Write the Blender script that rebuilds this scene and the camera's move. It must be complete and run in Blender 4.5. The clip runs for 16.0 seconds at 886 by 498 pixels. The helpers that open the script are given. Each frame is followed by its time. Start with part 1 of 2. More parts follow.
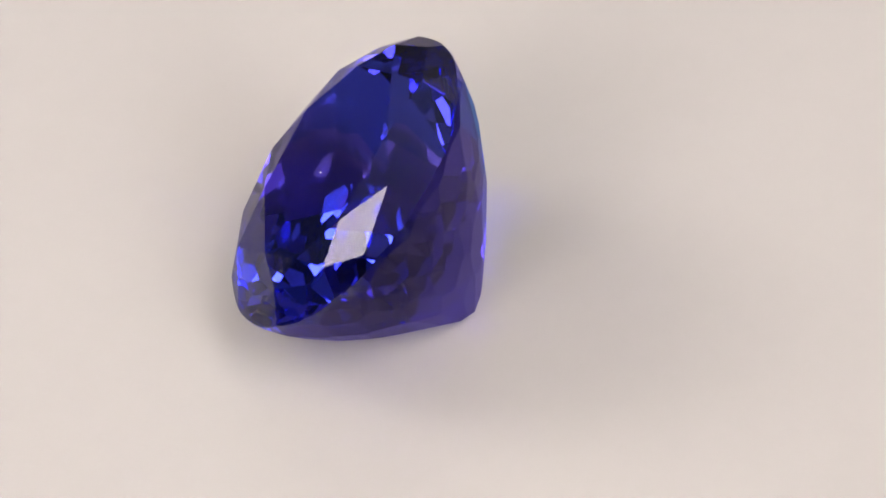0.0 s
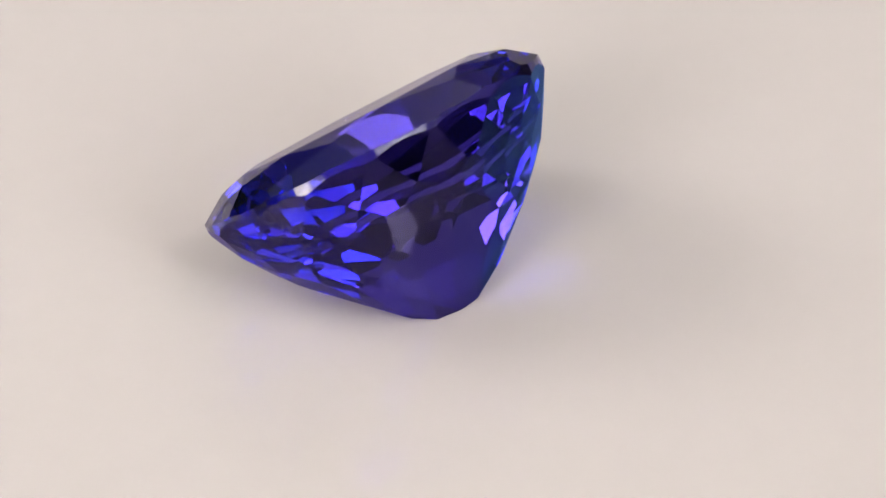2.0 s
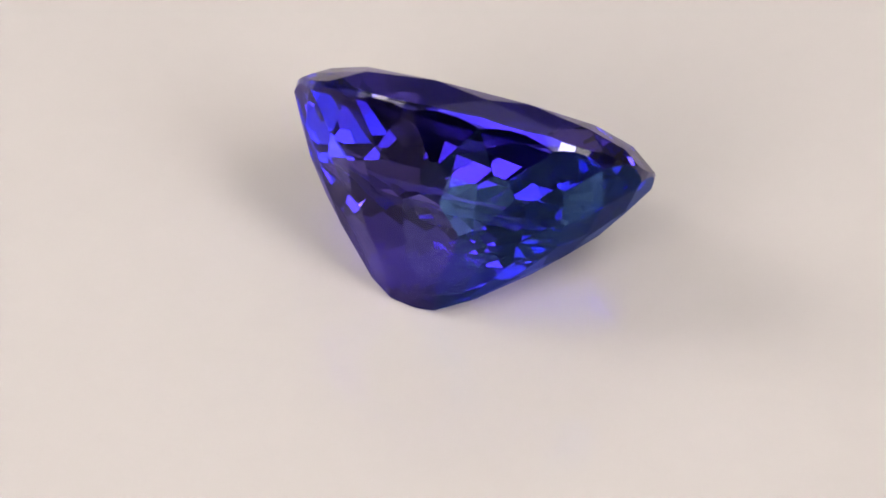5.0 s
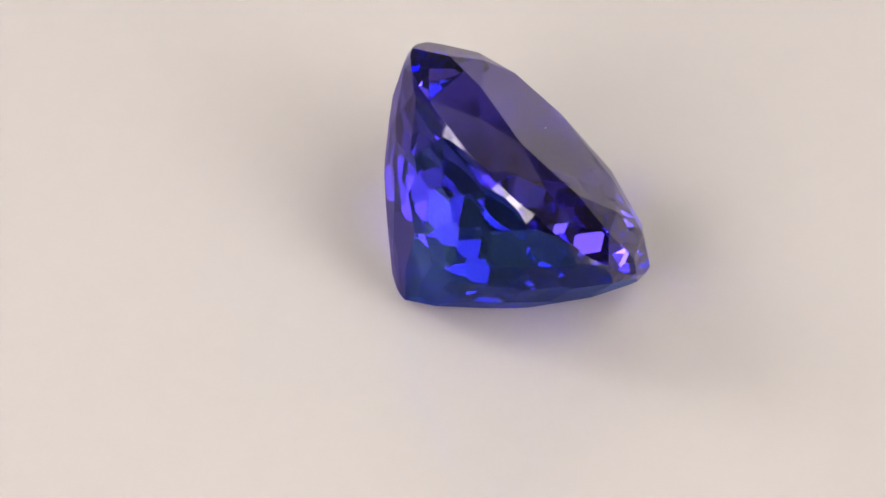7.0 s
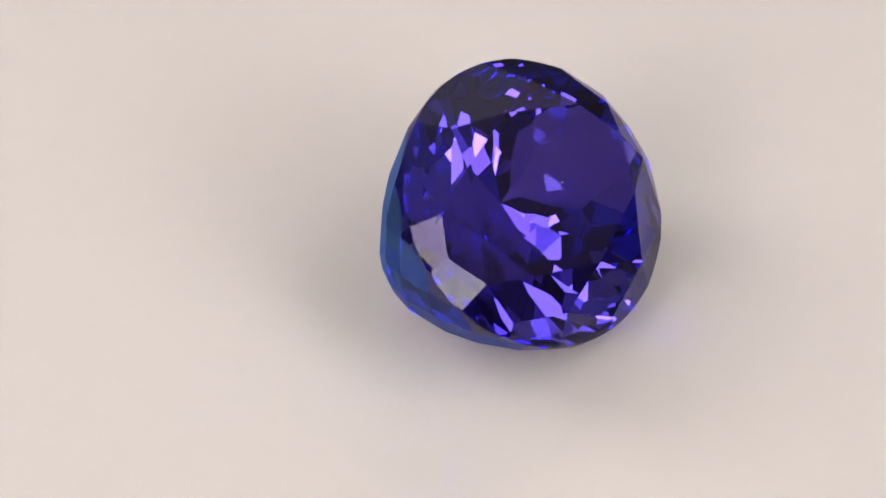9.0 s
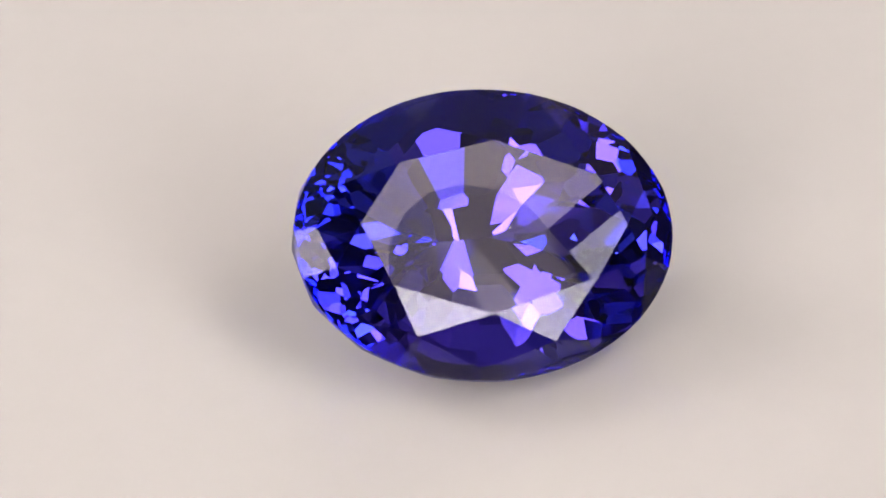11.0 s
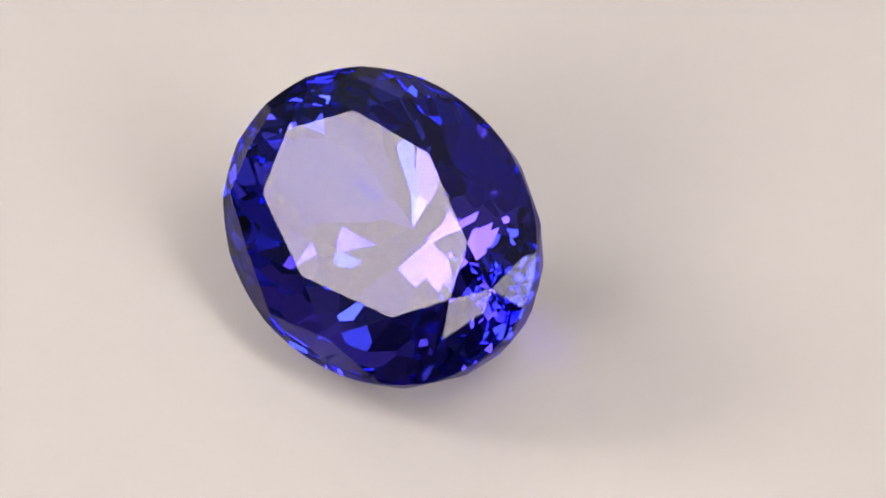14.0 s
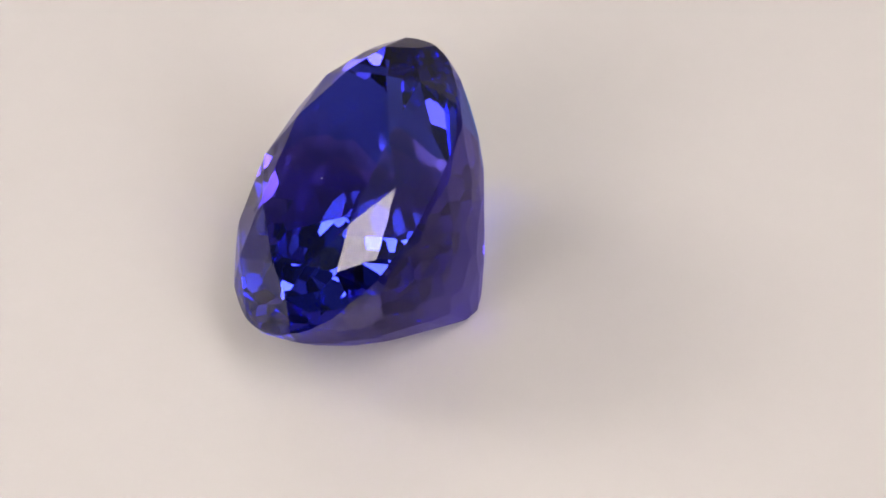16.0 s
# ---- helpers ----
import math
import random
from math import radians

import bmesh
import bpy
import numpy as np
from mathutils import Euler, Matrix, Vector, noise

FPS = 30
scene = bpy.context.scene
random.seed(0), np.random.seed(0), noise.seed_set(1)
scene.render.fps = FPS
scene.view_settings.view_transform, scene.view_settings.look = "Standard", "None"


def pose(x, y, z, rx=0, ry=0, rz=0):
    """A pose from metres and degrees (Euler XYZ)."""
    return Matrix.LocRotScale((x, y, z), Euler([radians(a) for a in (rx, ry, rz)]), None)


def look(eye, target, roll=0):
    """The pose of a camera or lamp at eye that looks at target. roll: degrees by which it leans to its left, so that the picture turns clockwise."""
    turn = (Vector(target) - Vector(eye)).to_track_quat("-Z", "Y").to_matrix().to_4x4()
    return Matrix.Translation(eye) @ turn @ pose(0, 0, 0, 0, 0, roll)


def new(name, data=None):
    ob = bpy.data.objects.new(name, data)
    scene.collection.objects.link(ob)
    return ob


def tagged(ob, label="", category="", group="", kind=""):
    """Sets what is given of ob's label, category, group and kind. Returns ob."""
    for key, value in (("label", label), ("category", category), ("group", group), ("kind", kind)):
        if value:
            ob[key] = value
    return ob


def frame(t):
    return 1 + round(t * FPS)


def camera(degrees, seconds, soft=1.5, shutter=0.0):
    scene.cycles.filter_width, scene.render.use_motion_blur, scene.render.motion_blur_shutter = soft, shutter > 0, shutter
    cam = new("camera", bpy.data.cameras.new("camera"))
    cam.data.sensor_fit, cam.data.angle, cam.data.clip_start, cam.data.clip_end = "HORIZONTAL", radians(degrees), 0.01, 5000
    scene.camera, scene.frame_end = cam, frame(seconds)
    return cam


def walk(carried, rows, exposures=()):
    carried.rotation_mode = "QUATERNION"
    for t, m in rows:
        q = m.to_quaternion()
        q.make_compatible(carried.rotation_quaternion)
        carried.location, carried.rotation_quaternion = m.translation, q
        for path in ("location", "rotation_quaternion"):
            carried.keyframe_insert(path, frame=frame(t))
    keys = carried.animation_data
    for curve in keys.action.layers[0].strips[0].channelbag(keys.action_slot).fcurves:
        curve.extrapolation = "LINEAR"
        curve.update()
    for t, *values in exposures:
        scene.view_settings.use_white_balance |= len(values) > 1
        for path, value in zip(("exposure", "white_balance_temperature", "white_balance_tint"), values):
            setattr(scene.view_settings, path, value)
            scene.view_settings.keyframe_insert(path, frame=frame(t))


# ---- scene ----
MM = 0.001

# camera: long macro lens on a fixed stand, looking down at the plate
CAM_TURN = 8.501
CAM_EYE = (0.087 * MM, -170.701 * MM, 131.556 * MM)
CAM_AIM = (0.087 * MM, -1.624 * MM, 3.0 * MM)
CAM_ROLL = 1.190
cam = camera(CAM_TURN, 16.0, soft=1.75)
walk(cam, [(0.0, look(CAM_EYE, CAM_AIM, CAM_ROLL)), (16.0, look(CAM_EYE, CAM_AIM, CAM_ROLL))])
scene.cycles.max_bounces = 24
scene.cycles.glossy_bounces = 16
scene.cycles.transmission_bounces = 16
scene.cycles.diffuse_bounces = 5
scene.cycles.blur_glossy = 0.1
scene.view_settings.exposure = 0.99

# turn of the plate: clockwise seen from above
TURN_START, TURN_RATE = 256.308, -22.225

# light: an unseen tent whose cloth has added glow, two main softboxes at its sides and two weaker ones beside the
# camera
# core: hot spot added for brighter flashes in the stone (metres on the cloth), its spread, strength and tint
LAMPS = [
    dict(az=171, el=37, dist=0.42, w=0.19, h=0.165, power=4.8, tint=(1.0, 0.91, 0.885), core=(-0.025, -0.045, 0.060, 1.6), core_tint=(0.98, 0.96, 0.98)),
    dict(az=-34, el=60, dist=0.42, w=0.15, h=0.13, power=2.4, tint=(1.0, 0.87, 0.82), core=(0.0, 0.01, 0.030, 9.0), core_tint=(1.0, 0.90, 0.94)),
    dict(az=-44, el=41, dist=0.56, w=0.237, h=0.373, power=2.8, tint=(0.96, 0.935, 0.90), core=(-0.055, -0.105, 0.085, 6.5), core_tint=(0.98, 0.93, 0.94)),
    dict(az=-122, el=31, dist=0.45, w=0.26, h=0.18, power=3.5, tint=(1.0, 0.90, 0.86), core=(0.0, -0.045, 0.070, 5.0), core_tint=(1.0, 0.91, 0.92)),
]
# each cloth panel: tint and full strength of its added glow; the glow is set dim near the desk
TENT = dict(half=0.45, front=-0.12, back=0.50, top=0.60, wing=0.19, left=((0.74, 0.84, 1.0), 0.13), right=((1.0, 0.76, 0.84), 0.15), left_rear=((0.80, 0.86, 0.98), 0.18), right_rear=((1.0, 0.80, 0.86), 0.30), rear=((1.0, 0.93, 0.92), 0.26), roof=((1.0, 0.92, 0.90), 0.15))

world = bpy.data.worlds.new("room_air")
scene.world = world
world.use_nodes = True
world.node_tree.nodes["Background"].inputs["Color"].default_value = (0.5, 0.5, 0.52, 1)
world.node_tree.nodes["Background"].inputs["Strength"].default_value = 0.1


# ---- materials ----
def material(name):
    m = bpy.data.materials.new(name)
    m.use_nodes = True
    nt = m.node_tree
    for n in list(nt.nodes):
        nt.nodes.remove(n)
    return m, nt, nt.nodes.new("ShaderNodeOutputMaterial")


def surface(name, colour, rough=0.5, vary=0.06, size=60.0, bump=0.02, metal=0.0, coat=0.0, grain=900.0):
    """Painted or moulded surface with a faint mottle at two scales and a fine relief."""
    m, nt, out = material(name)
    b = nt.nodes.new("ShaderNodeBsdfPrincipled")
    co = nt.nodes.new("ShaderNodeTexCoord")
    big = nt.nodes.new("ShaderNodeTexNoise")
    small = nt.nodes.new("ShaderNodeTexNoise")
    big.inputs["Scale"].default_value, small.inputs["Scale"].default_value = size, grain
    big.inputs["Detail"].default_value, small.inputs["Detail"].default_value = 4, 2
    nt.links.new(co.outputs["Object"], big.inputs["Vector"])
    nt.links.new(co.outputs["Object"], small.inputs["Vector"])
    add = nt.nodes.new("ShaderNodeMath")
    add.operation = "ADD"
    nt.links.new(big.outputs["Fac"], add.inputs[0])
    nt.links.new(small.outputs["Fac"], add.inputs[1])
    ramp = nt.nodes.new("ShaderNodeMapRange")
    ramp.inputs["From Min"].default_value, ramp.inputs["From Max"].default_value = 0.6, 1.4
    ramp.inputs["To Min"].default_value, ramp.inputs["To Max"].default_value = 1 - vary, 1 + vary
    nt.links.new(add.outputs[0], ramp.inputs["Value"])
    mul = nt.nodes.new("ShaderNodeMix")
    mul.data_type, mul.blend_type = "RGBA", "MULTIPLY"
    mul.inputs["Factor"].default_value = 1.0
    mul.inputs["A"].default_value = (*colour, 1)
    nt.links.new(ramp.outputs["Result"], mul.inputs["B"])
    nt.links.new(mul.outputs["Result"], b.inputs["Base Color"])
    b.inputs["Roughness"].default_value, b.inputs["Metallic"].default_value = rough, metal
    b.inputs["Coat Weight"].default_value = coat
    b.inputs["Coat Roughness"].default_value = 0.03
    if bump:
        bp = nt.nodes.new("ShaderNodeBump")
        bp.inputs["Strength"].default_value, bp.inputs["Distance"].default_value = bump, 0.001
        nt.links.new(small.outputs["Fac"], bp.inputs["Height"])
        nt.links.new(bp.outputs["Normal"], b.inputs["Normal"])
    nt.links.new(b.outputs[0], out.inputs["Surface"])
    return m


def glow(name, colour, strength):
    m, nt, out = material(name)
    e = nt.nodes.new("ShaderNodeEmission")
    e.inputs["Color"].default_value, e.inputs["Strength"].default_value = (*colour, 1), strength
    nt.links.new(e.outputs[0], out.inputs["Surface"])
    return m


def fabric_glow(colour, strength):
    """Tent cloth with added glow: light painted dim at its foot, full from a hand's width above the desk."""
    m = glow("glow_added_fabric", colour, strength)
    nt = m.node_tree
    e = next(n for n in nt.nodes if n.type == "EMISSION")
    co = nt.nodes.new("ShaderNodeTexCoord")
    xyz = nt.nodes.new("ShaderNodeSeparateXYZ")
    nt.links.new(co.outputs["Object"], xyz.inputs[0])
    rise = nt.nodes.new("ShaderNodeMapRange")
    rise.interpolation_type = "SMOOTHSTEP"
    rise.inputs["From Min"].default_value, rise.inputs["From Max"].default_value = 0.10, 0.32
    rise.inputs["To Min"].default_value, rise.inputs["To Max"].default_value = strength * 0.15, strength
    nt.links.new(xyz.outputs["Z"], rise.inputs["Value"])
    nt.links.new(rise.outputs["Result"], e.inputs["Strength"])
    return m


def cloth_glow(lamp):
    """Lamp cloth: an even glow with a brighter, soft spot added to strengthen the stone's flashes."""
    m = glow("diffuser_glow", lamp["tint"], lamp["power"])
    if "core" not in lamp:
        return m
    x, y, spread, strength = lamp["core"]
    nt = m.node_tree
    even = next(n for n in nt.nodes if n.type == "EMISSION")
    out = next(n for n in nt.nodes if n.type == "OUTPUT_MATERIAL")
    co = nt.nodes.new("ShaderNodeTexCoord")
    off = nt.nodes.new("ShaderNodeVectorMath")
    off.operation = "DISTANCE"
    off.inputs[1].default_value = (x, y, 0)
    nt.links.new(co.outputs["Object"], off.inputs[0])
    fall = nt.nodes.new("ShaderNodeMapRange")
    fall.interpolation_type = "SMOOTHSTEP"
    fall.inputs["From Min"].default_value, fall.inputs["From Max"].default_value = spread * 0.5, spread * 1.4
    fall.inputs["To Min"].default_value, fall.inputs["To Max"].default_value = strength, 0.0
    nt.links.new(off.outputs["Value"], fall.inputs["Value"])
    spot = nt.nodes.new("ShaderNodeEmission")
    spot.inputs["Color"].default_value = (*lamp["core_tint"], 1)
    nt.links.new(fall.outputs["Result"], spot.inputs["Strength"])
    add = nt.nodes.new("ShaderNodeAddShader")
    nt.links.new(even.outputs[0], add.inputs[0])
    nt.links.new(spot.outputs[0], add.inputs[1])
    nt.links.new(add.outputs[0], out.inputs["Surface"])
    return m


def mix_facet_tint(nt, colour, other, socket, attribute):
    """Mixes two hues by facet: light colour that changes with direction inside, put into the facet's tint."""
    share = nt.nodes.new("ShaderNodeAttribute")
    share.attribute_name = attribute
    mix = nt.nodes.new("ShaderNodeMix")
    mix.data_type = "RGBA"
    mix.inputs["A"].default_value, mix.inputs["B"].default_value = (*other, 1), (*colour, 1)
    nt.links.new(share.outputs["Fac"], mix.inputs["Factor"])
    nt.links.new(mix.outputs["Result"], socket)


def gem_glass(name, body, gloss, rough=0.0, ior=1.695, body_end=None, gloss_end=None):
    """Transparent coloured crystal: tinted refraction and gloss by Fresnel, tinted facet by facet where a second hue is
    given.
    """
    m, nt, out = material(name)
    mix = nt.nodes.new("ShaderNodeMixShader")
    fr = nt.nodes.new("ShaderNodeFresnel")
    fr.inputs["IOR"].default_value = ior
    rf = nt.nodes.new("ShaderNodeBsdfRefraction")
    rf.inputs["IOR"].default_value, rf.inputs["Roughness"].default_value = ior, rough
    gl = nt.nodes.new("ShaderNodeBsdfGlossy")
    gl.inputs["Roughness"].default_value = rough
    gl.inputs["Color"].default_value = (*gloss, 1)
    rf.inputs["Color"].default_value = (*body, 1)
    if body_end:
        mix_facet_tint(nt, body, body_end, rf.inputs["Color"], "through_share")
        mix_facet_tint(nt, gloss, gloss_end, gl.inputs["Color"], "back_share")
    nt.links.new(fr.outputs[0], mix.inputs[0])
    nt.links.new(rf.outputs[0], mix.inputs[1])
    nt.links.new(gl.outputs[0], mix.inputs[2])
    nt.links.new(mix.outputs[0], out.inputs["Surface"])
    return m


MAT = {
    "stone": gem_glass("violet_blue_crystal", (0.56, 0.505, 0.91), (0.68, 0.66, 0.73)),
    # same crystal, darkened in colour for light lost inside and weaker plate reflections
    "pavilion": gem_glass("darkened_violet_blue_crystal", (0.19, 0.145, 0.53), (0.44, 0.385, 0.84), body_end=(0.055, 0.10, 0.52), gloss_end=(0.18, 0.37, 0.87)),
    "girdle": gem_glass("frosted_crystal", (0.20, 0.18, 0.60), (0.92, 0.90, 1.0), rough=0.12),
    "plate": surface("white_gloss_acrylic", (0.553, 0.528, 0.498), rough=0.05, vary=0.012, size=90, bump=0.0, grain=700),
    "rim": surface("white_plastic", (0.72, 0.70, 0.67), rough=0.35, vary=0.03, size=40),
    "desk": surface("grey_laminate", (0.32, 0.31, 0.30), rough=0.5, vary=0.08, size=20),
    "metal": surface("brushed_metal", (0.45, 0.45, 0.46), rough=0.35, metal=1.0, vary=0.05, size=30),
    "black": surface("black_fabric", (0.03, 0.03, 0.032), rough=0.8, vary=0.15, size=50),
    "paint": surface("grey_wall_paint", (0.34, 0.32, 0.31), rough=0.9, vary=0.03, size=3, grain=200),
    "ceiling": surface("grey_ceiling_paint", (0.40, 0.38, 0.37), rough=0.9, vary=0.03, size=3, grain=200),
    "floor": surface("brown_floor", (0.20, 0.16, 0.13), rough=0.6, vary=0.12, size=6, grain=150),
}


# ---- mesh helpers ----
def link_mesh(name, bm, mat, parent=None, label="", smooth=False):
    me = bpy.data.meshes.new(name)
    bmesh.ops.recalc_face_normals(bm, faces=bm.faces)
    bm.to_mesh(me)
    bm.free()
    me.materials.append(mat)
    if smooth:
        for p in me.polygons:
            p.use_smooth = True
    ob = new(name, me)
    if parent:
        ob.parent = parent
    return tagged(ob, label)


def part(name, bm, mat, parent, label="", smooth=False):
    return link_mesh(name, bm, mat, parent, label, smooth)


def box(bm, x0, x1, y0, y1, z0, z1, bevel=0.0):
    r = bmesh.ops.create_cube(bm, size=1.0, matrix=Matrix.Translation(((x0 + x1) / 2, (y0 + y1) / 2, (z0 + z1) / 2)) @ Matrix.Diagonal((x1 - x0, y1 - y0, z1 - z0, 1)))
    if bevel:
        edges = list({e for v in r["verts"] for e in v.link_edges})
        bmesh.ops.bevel(bm, geom=edges, offset=bevel, segments=3, profile=0.5, affect="EDGES")
    return bm


def lathe(bm, profile, n=96):
    """Solid of revolution about z from (radius, z) pairs, bottom to top."""
    rings = []
    for r, z in profile:
        if r < 1e-7:
            rings.append([bm.verts.new((0, 0, z))])
        else:
            rings.append([bm.verts.new((r * math.cos(2 * math.pi * k / n), r * math.sin(2 * math.pi * k / n), z)) for k in range(n)])
    for a, b in zip(rings, rings[1:]):
        for k in range(n):
            k2 = (k + 1) % n
            if len(a) == 1:
                bm.faces.new((a[0], b[k2], b[k]))
            elif len(b) == 1:
                bm.faces.new((a[k], a[k2], b[0]))
            else:
                bm.faces.new((a[k], a[k2], b[k2], b[k]))
    return bm


# ---- the setting ----
ROOM = 0.9
FLOOR_Z, CEIL_Z = -0.80, 1.0


def build_room():
    w, t = ROOM, 0.1
    for name, b in (
        ("wall_north", (-w - t, w + t, w, w + t)),
        ("wall_south", (-w - t, w + t, -w - t, -w)),
        ("wall_east", (w, w + t, -w, w)),
        ("wall_west", (-w - t, -w, -w, w)),
    ):
        ob = link_mesh(name, box(bmesh.new(), *b, FLOOR_Z, CEIL_Z), MAT["paint"])
        tagged(ob, "plain grey painted studio wall", "wall", kind="structure")
    ob = link_mesh("floor", box(bmesh.new(), -w - t, w + t, -w - t, w + t, FLOOR_Z - t, FLOOR_Z), MAT["floor"])
    tagged(ob, "plain brown studio floor", "floor", kind="structure")
    ob = link_mesh("ceiling", box(bmesh.new(), -w - t, w + t, -w - t, w + t, CEIL_Z, CEIL_Z + t), MAT["ceiling"])
    tagged(ob, "plain grey painted ceiling", "ceiling", kind="structure")


DESK_TOP = -0.026


def build_desk():
    desk = tagged(new("desk"), "grey laminate desk under the white turntable", "desk")
    desk.location = (0, 0, FLOOR_Z)
    top = DESK_TOP - FLOOR_Z
    part("desktop", box(bmesh.new(), -0.6, 0.6, -0.35, 0.35, top - 0.03, top, 0.003), MAT["desk"], desk)
    for sx in (-1, 1):
        for sy in (-1, 1):
            x, y = sx * 0.55, sy * 0.30
            part("leg", box(bmesh.new(), x - 0.02, x + 0.02, y - 0.02, y + 0.02, 0, top - 0.03, 0.002), MAT["metal"], desk)


PLATE_R = 0.115


def build_turntable():
    base = tagged(new("turntable"), "low round white turntable base standing on the desk", "turntable")
    base.location = (0, 0, DESK_TOP)
    part("housing", lathe(bmesh.new(), [(0, 0), (0.085, 0), (0.088, 0.002), (0.088, 0.015), (0.086, 0.017), (0, 0.017)]), MAT["rim"], base, smooth=False)
    plate = tagged(new("turntable_plate"), "round glossy white acrylic plate turning under the stone", "turntable plate")
    r = PLATE_R
    part("disc", lathe(bmesh.new(), [(0, -0.009), (r - 0.001, -0.009), (r, -0.008), (r, -0.001), (r - 0.0003, -0.0003), (r - 0.001, 0), (0, 0)], 160), MAT["plate"], plate)
    return plate


def build_softbox(lamp):
    """A square softbox: tapered black shell, bright diffuser, pole and foot."""
    az, el = radians(lamp["az"]), radians(lamp["el"])
    way = Vector((math.cos(az) * math.cos(el), math.sin(az) * math.cos(el), math.sin(el)))
    at = way * lamp["dist"]
    box_ob = tagged(new("softbox"), "square softbox lamp with a glowing white diffuser", "studio lamp", group="studio lamps")
    box_ob.matrix_basis = look(at, (0, 0, 0.004))
    w, h, d = lamp["w"] / 2, lamp["h"] / 2, 0.09
    bm = bmesh.new()
    front = [bm.verts.new((sx * (w + 0.004), sy * (h + 0.004), 0.004)) for sx, sy in ((-1, -1), (1, -1), (1, 1), (-1, 1))]
    back = [bm.verts.new((sx * 0.03, sy * 0.03, d)) for sx, sy in ((-1, -1), (1, -1), (1, 1), (-1, 1))]
    for k in range(4):
        bm.faces.new((front[k], front[(k + 1) % 4], back[(k + 1) % 4], back[k]))
    bm.faces.new(back)
    part("shell", bm, MAT["black"], box_ob)
    bm = bmesh.new()
    bm.faces.new([bm.verts.new((sx * w, sy * h, 0.0)) for sx, sy in ((-1, -1), (1, -1), (1, 1), (-1, 1))])
    ext = bmesh.ops.extrude_face_region(bm, geom=list(bm.faces))
    bmesh.ops.translate(bm, verts=[v for v in ext["geom"] if isinstance(v, bmesh.types.BMVert)], vec=(0, 0, 0.003))
    part("diffuser", bm, cloth_glow(lamp), box_ob, "glowing white cloth diffuser")
    stand = tagged(new("lamp_stand"), "black metal stand holding up a softbox", "lamp stand", group="lamp stands")
    foot = at + box_ob.matrix_basis.to_3x3() @ Vector((0, 0, d + 0.02))
    stand.location = (foot.x, foot.y, FLOOR_Z)
    hgt = foot.z - FLOOR_Z
    part("pole", lathe(bmesh.new(), [(0, 0.01), (0.009, 0.01), (0.009, hgt), (0, hgt)], 16), MAT["metal"], stand)
    part("foot", lathe(bmesh.new(), [(0, 0), (0.11, 0), (0.11, 0.006), (0.10, 0.012), (0, 0.012)], 40), MAT["black"], stand)


def build_tent(t):
    """Unseen white fabric tent added for soft glow, open to the camera, on a thin pole frame."""
    tent = tagged(new("added_glow_tent"), "unseen white fabric tent added round the turntable for its glow", "light tent")
    tent.location = (0, 0, DESK_TOP)
    w, f, b, h, th = t["half"], t["front"], t["back"], t["top"] - DESK_TOP, 0.002
    for name, dims, key in (
        ("left_panel", (-w - th, -w, f, b, 0, h), "left"),
        ("right_panel", (w, w + th, f, b, 0, h), "right"),
        ("left_wing", (-w, -t["wing"], b, b + th, 0, h), "left_rear"),
        ("right_wing", (t["wing"], w, b, b + th, 0, h), "right_rear"),
        ("back_panel", (-t["wing"], t["wing"], b, b + th, 0, h), "rear"),
        ("roof_panel", (-w, w, f, b, h, h + th), "roof"),
    ):
        part(name, box(bmesh.new(), *dims), fabric_glow(*t[key]), tent, "white fabric given its own glow")
    for x in (-w - 0.008, w + 0.008):
        for y in (f, b + 0.008):
            bm = lathe(bmesh.new(), [(0, 0), (0.005, 0), (0.005, h + 0.01), (0, h + 0.01)], 12)
            bmesh.ops.translate(bm, verts=bm.verts, vec=(x, y, 0))
            part("pole", bm, MAT["metal"], tent)


# ---- the cut stone ----
HALF_LONG, HALF_SHORT = 7.0, 5.267
CROWN_H, GIRDLE_H, PAV_D = 1.062, 0.19, 6.727
CULET_X, CULET_Y = 0.200, 0.549
LEAN, LEAN_END = 41.211, 8.403
OFF_X, OFF_Y = 0.896, -3.366
# table corners and star tips: (radius share, angle)
CORNERS = ((0.710, -3.7), (0.659, 28.1), (0.598, 83.4), (0.661, 132.5), (0.696, 172.2), (0.657, 211.5), (0.586, 263.8), (0.644, 322.5))
TIPS = ((0.855, 12.7), (0.79, 56), (0.81, 112), (0.856, 154.1), (0.850, 192.0), (0.83, 236), (0.83, 288), (0.838, 341.1))
FULL = 0.028
# pavilion profile: depth share, and half-widths along and across the oval
PROFILE_U = (0.0, 0.15, 0.3, 0.45, 0.6, 0.75, 0.87, 0.95, 1.0)
PROFILE_LONG = (1.0, 0.935, 0.839, 0.726, 0.588, 0.433, 0.319, 0.178, 0.103)
PROFILE_SHORT = (1.0, 0.913, 0.808, 0.669, 0.530, 0.328, 0.168, 0.090, 0.010)
PAV_ROWS = ((0.07, 16, 0.5), (0.21, 16, 0.0), (0.35, 16, 0.5), (0.50, 16, 0.0), (0.66, 16, 0.5), (0.81, 8, 0.0), (0.93, 12, 0.5))


def pavilion_point(u, az):
    half = 0.04
    long = sum(float(np.interp(u + k * half, PROFILE_U, PROFILE_LONG)) for k in (-1, -0.5, 0, 0.5, 1)) / 5
    short = sum(float(np.interp(u + k * half, PROFILE_U, PROFILE_SHORT)) for k in (-1, -0.5, 0, 0.5, 1)) / 5
    # one end is cut a little fuller than the other
    long += FULL * math.sin(math.pi * min(1.0, 1.1 * u)) * max(0.0, -math.cos(radians(az)))
    return Vector((long * math.cos(radians(az)), short * math.sin(radians(az)), -GIRDLE_H - u * PAV_D))


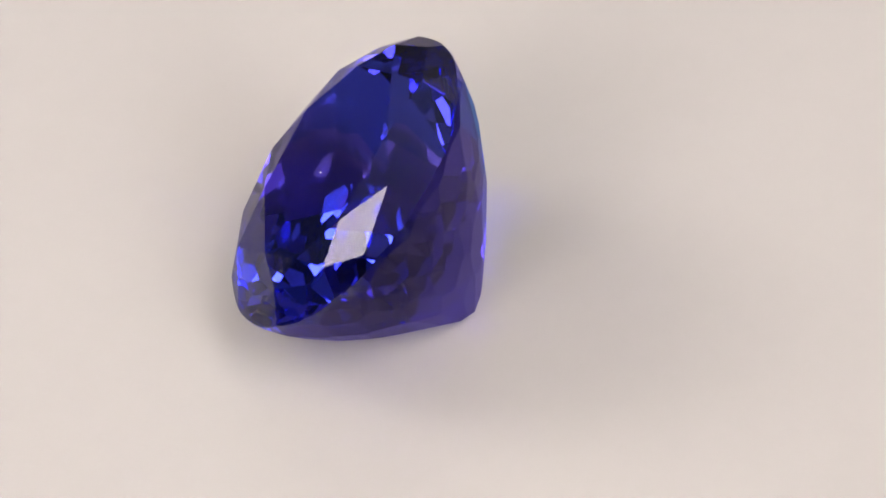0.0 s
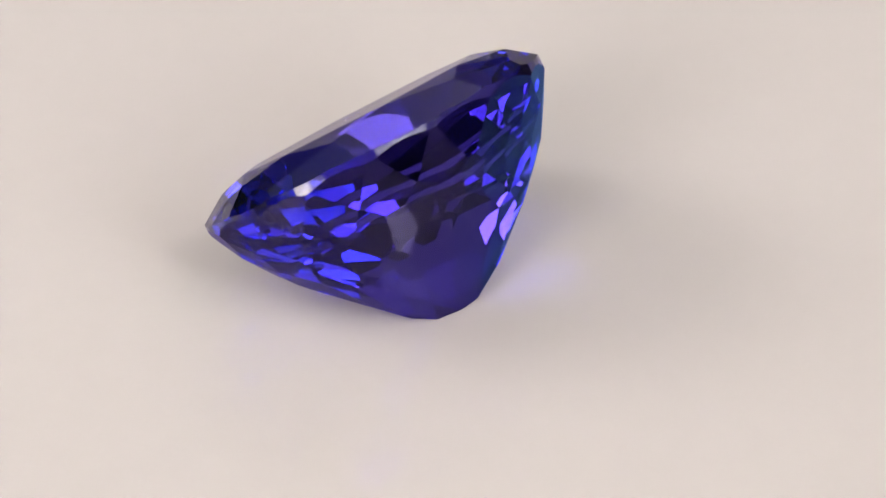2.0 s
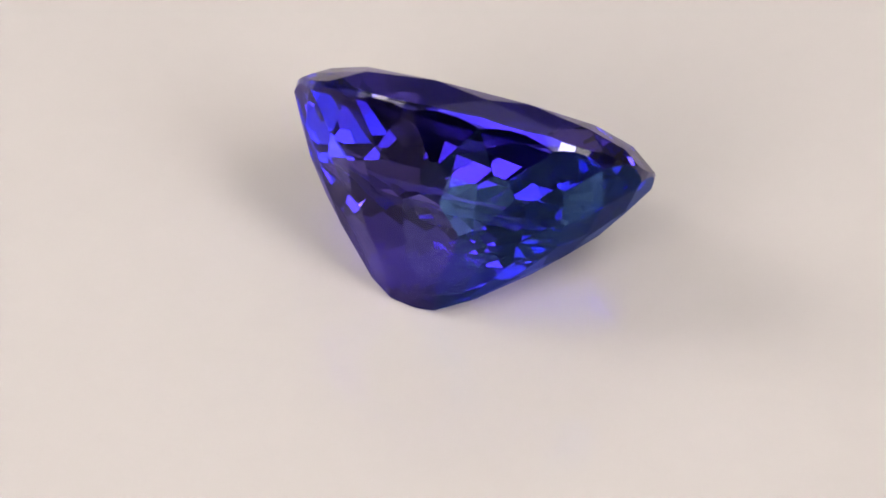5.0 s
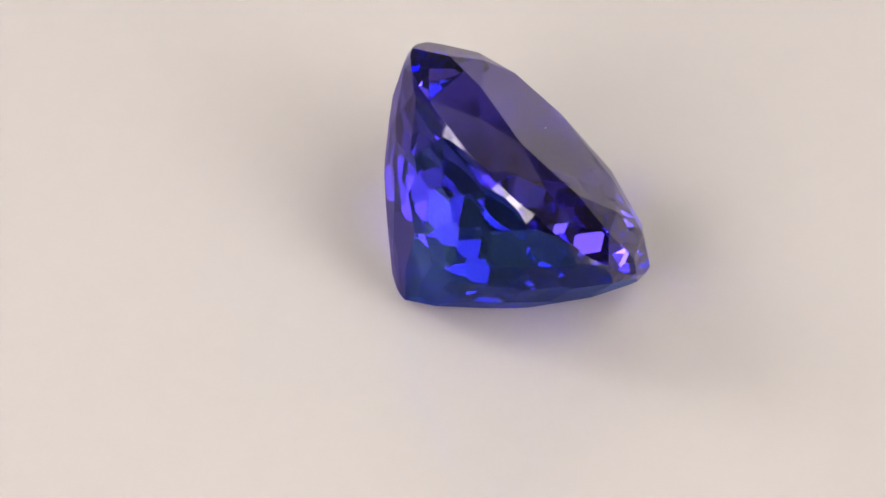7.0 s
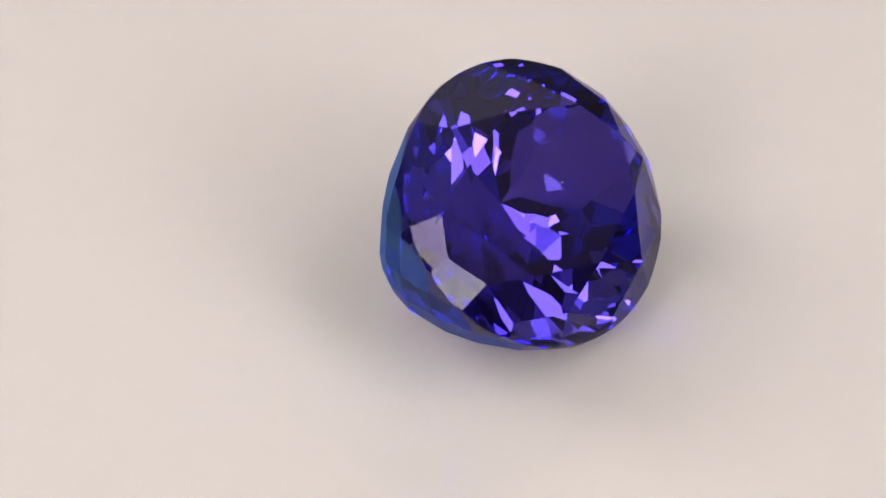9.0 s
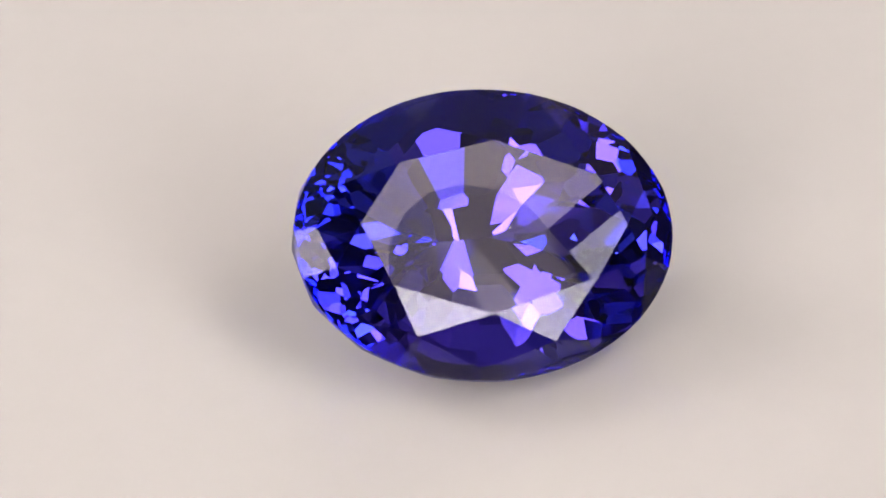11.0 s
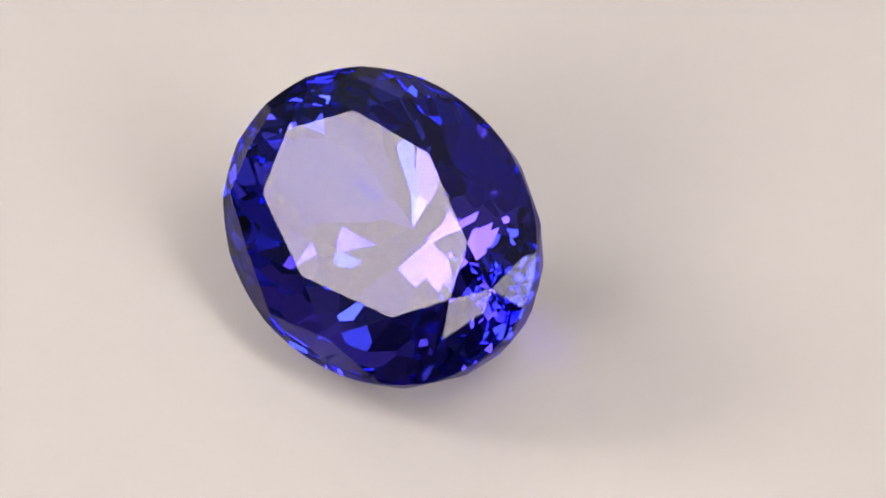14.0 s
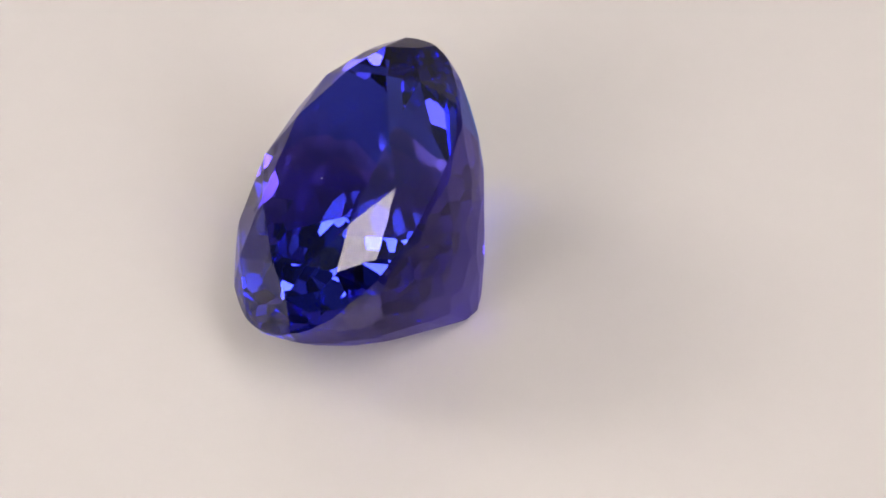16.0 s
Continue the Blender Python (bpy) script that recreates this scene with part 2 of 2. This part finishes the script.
def stone_planes():
    """Cutting planes in a round space of unit girdle radius; z stays in millimetres. Each is (normal, distance, zone)."""
    rng = random.Random(4)
    planes = []

    def cut(az, nr, nz, d, zone, wobble=0.0):
        a = radians(az + rng.uniform(-1, 1) * wobble)
        n = Vector((nr * math.cos(a), nr * math.sin(a), nz))
        k = n.length
        planes.append((n / k, d / k, zone))

    def on(ra, z):
        return Vector((ra[0] * math.cos(radians(ra[1])), ra[0] * math.sin(radians(ra[1])), z))

    def three(a, b, c, zone):
        n = (b - a).cross(c - a).normalized()
        if n.z < 0:
            n = -n
        planes.append((n, n.dot(a), zone))

    planes.append((Vector((0, 0, 1)), CROWN_H, "table_facet"))
    tip_z = CROWN_H - 0.312
    for k in range(8):
        c, c2 = on(CORNERS[k], CROWN_H), on(CORNERS[(k + 1) % 8], CROWN_H)
        t0, t1 = on(TIPS[k - 1], tip_z), on(TIPS[k], tip_z)
        three(c, t0, t1, "crown")
        three(c, c2, t1, "crown")
        for s in (-1, 1):
            a = TIPS[k][1] + s * 10.5
            r1 = TIPS[k][0] * math.cos(radians(10.5))
            nr, nz = tip_z, 0.992 - r1
            cut(a, nr, nz, nr * 0.992, "crown", 0.4)
    for k in range(64):
        cut(k * 5.625, 1, 0, 1.0, "girdle")
    for u, count, off in PAV_ROWS:
        for k in range(count):
            az = (k + off) * 360 / count + rng.uniform(-0.8, 0.8)
            p = pavilion_point(u, az)
            n = (pavilion_point(u, az + 2) - pavilion_point(u, az - 2)).cross(pavilion_point(u - 0.02, az) - pavilion_point(u + 0.02, az)).normalized()
            planes.append((n, n.dot(p) + rng.uniform(-0.004, 0.004), "pavilion"))
    planes.append((Vector((0, 0, -1)), GIRDLE_H + PAV_D, "pavilion"))
    return planes


def shape(p):
    """From the round space to the oval stone, its keel a little off centre."""
    u = max(0.0, (-GIRDLE_H - p.z) / PAV_D)
    return Vector((p.x * HALF_LONG + CULET_X * u, p.y * HALF_SHORT + CULET_Y * u, p.z))


def clip_polygon(poly, n, d):
    out = []
    for i, p in enumerate(poly):
        q = poly[(i + 1) % len(poly)]
        a, b = n.dot(p) - d, n.dot(q) - d
        if a <= 0:
            out.append(p)
        if (a < 0 < b) or (b < 0 < a):
            out.append(p + (q - p) * (a / (a - b)))
    return out


def stone_facets():
    """The convex stone: each plane's own polygon, cut by all the others, in millimetres."""
    planes = stone_planes()
    facets = []
    for i, (n, d, zone) in enumerate(planes):
        u = n.orthogonal().normalized()
        w = n.cross(u)
        poly = [n * d + (u * a + w * b) * 30 for a, b in ((-1, -1), (1, -1), (1, 1), (-1, 1))]
        for j, (n2, d2, _) in enumerate(planes):
            if j != i and poly:
                poly = clip_polygon(poly, n2, d2)
        if len(poly) >= 3:
            facets.append((zone, [shape(p) for p in poly]))
    return facets


def stone_rest():
    return pose(0, 0, 0, LEAN, 0, 0) @ pose(0, 0, 0, 0, LEAN_END, 0)


def ramp(v, low, high):
    k = min(1.0, max(0.0, (v - low) / (high - low)))
    return k * k * (3 - 2 * k)


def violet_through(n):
    """How violet a facet tints light passing it, 0 to 1: painted bluer at one end for the blue seen there."""
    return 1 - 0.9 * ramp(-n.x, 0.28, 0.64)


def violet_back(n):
    """How violet a facet tints light thrown back inside, 0 to 1: the far quarter of the blue end is painted bluer,
    behind the blue flashes.
    """
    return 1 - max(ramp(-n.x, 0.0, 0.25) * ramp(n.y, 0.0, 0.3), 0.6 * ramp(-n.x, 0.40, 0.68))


def build_stone():
    stone = tagged(new("gemstone"), "deep violet-blue oval faceted gemstone leaning on a white plate", "gemstone")
    facets = stone_facets()
    turn = stone_rest().to_3x3()
    lift = -min((turn @ p).z for _, poly in facets for p in poly)
    for zone in ("table_facet", "crown", "girdle", "pavilion"):
        bm = bmesh.new()
        for z, poly in facets:
            if z == zone:
                bm.faces.new([bm.verts.new(p * MM) for p in poly])
        bmesh.ops.remove_doubles(bm, verts=bm.verts, dist=0.0005 * MM)
        me = bpy.data.meshes.new(zone)
        bm.to_mesh(me)
        bm.free()
        # facet tints by normal, standing in for colour that shifts with viewing direction
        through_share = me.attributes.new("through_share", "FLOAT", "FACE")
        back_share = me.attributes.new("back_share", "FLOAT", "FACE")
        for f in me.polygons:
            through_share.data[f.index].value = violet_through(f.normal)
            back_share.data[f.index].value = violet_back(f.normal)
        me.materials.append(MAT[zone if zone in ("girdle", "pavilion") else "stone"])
        ob = new(zone, me)
        ob.parent = stone
        if zone == "girdle":
            tagged(ob, "thin frosted girdle band")
    bm = bmesh.new()
    bmesh.ops.create_icosphere(bm, subdivisions=2, radius=0.03 * MM, matrix=Matrix.Translation(Vector((0.58, -0.05, CROWN_H + 0.01)) * MM) @ Matrix.Diagonal((1, 0.8, 0.5, 1)))
    part("dust_speck", bm, MAT["rim"], stone, "tiny pale dust speck on the table facet")
    return stone, lift


build_room()
build_desk()
plate = build_turntable()
for lamp in LAMPS:
    build_softbox(lamp)
build_tent(TENT)
stone, stone_lift = build_stone()


def motions():
    times = [k * 0.5 for k in range(33)]
    walk(plate, [(t, pose(0, 0, 0, 0, 0, TURN_START + TURN_RATE * t)) for t in times])
    lie = pose(OFF_X * MM, OFF_Y * MM, stone_lift * MM) @ stone_rest()
    walk(stone, [(t, pose(0, 0, 0, 0, 0, TURN_START + TURN_RATE * t) @ lie) for t in times])


motions()
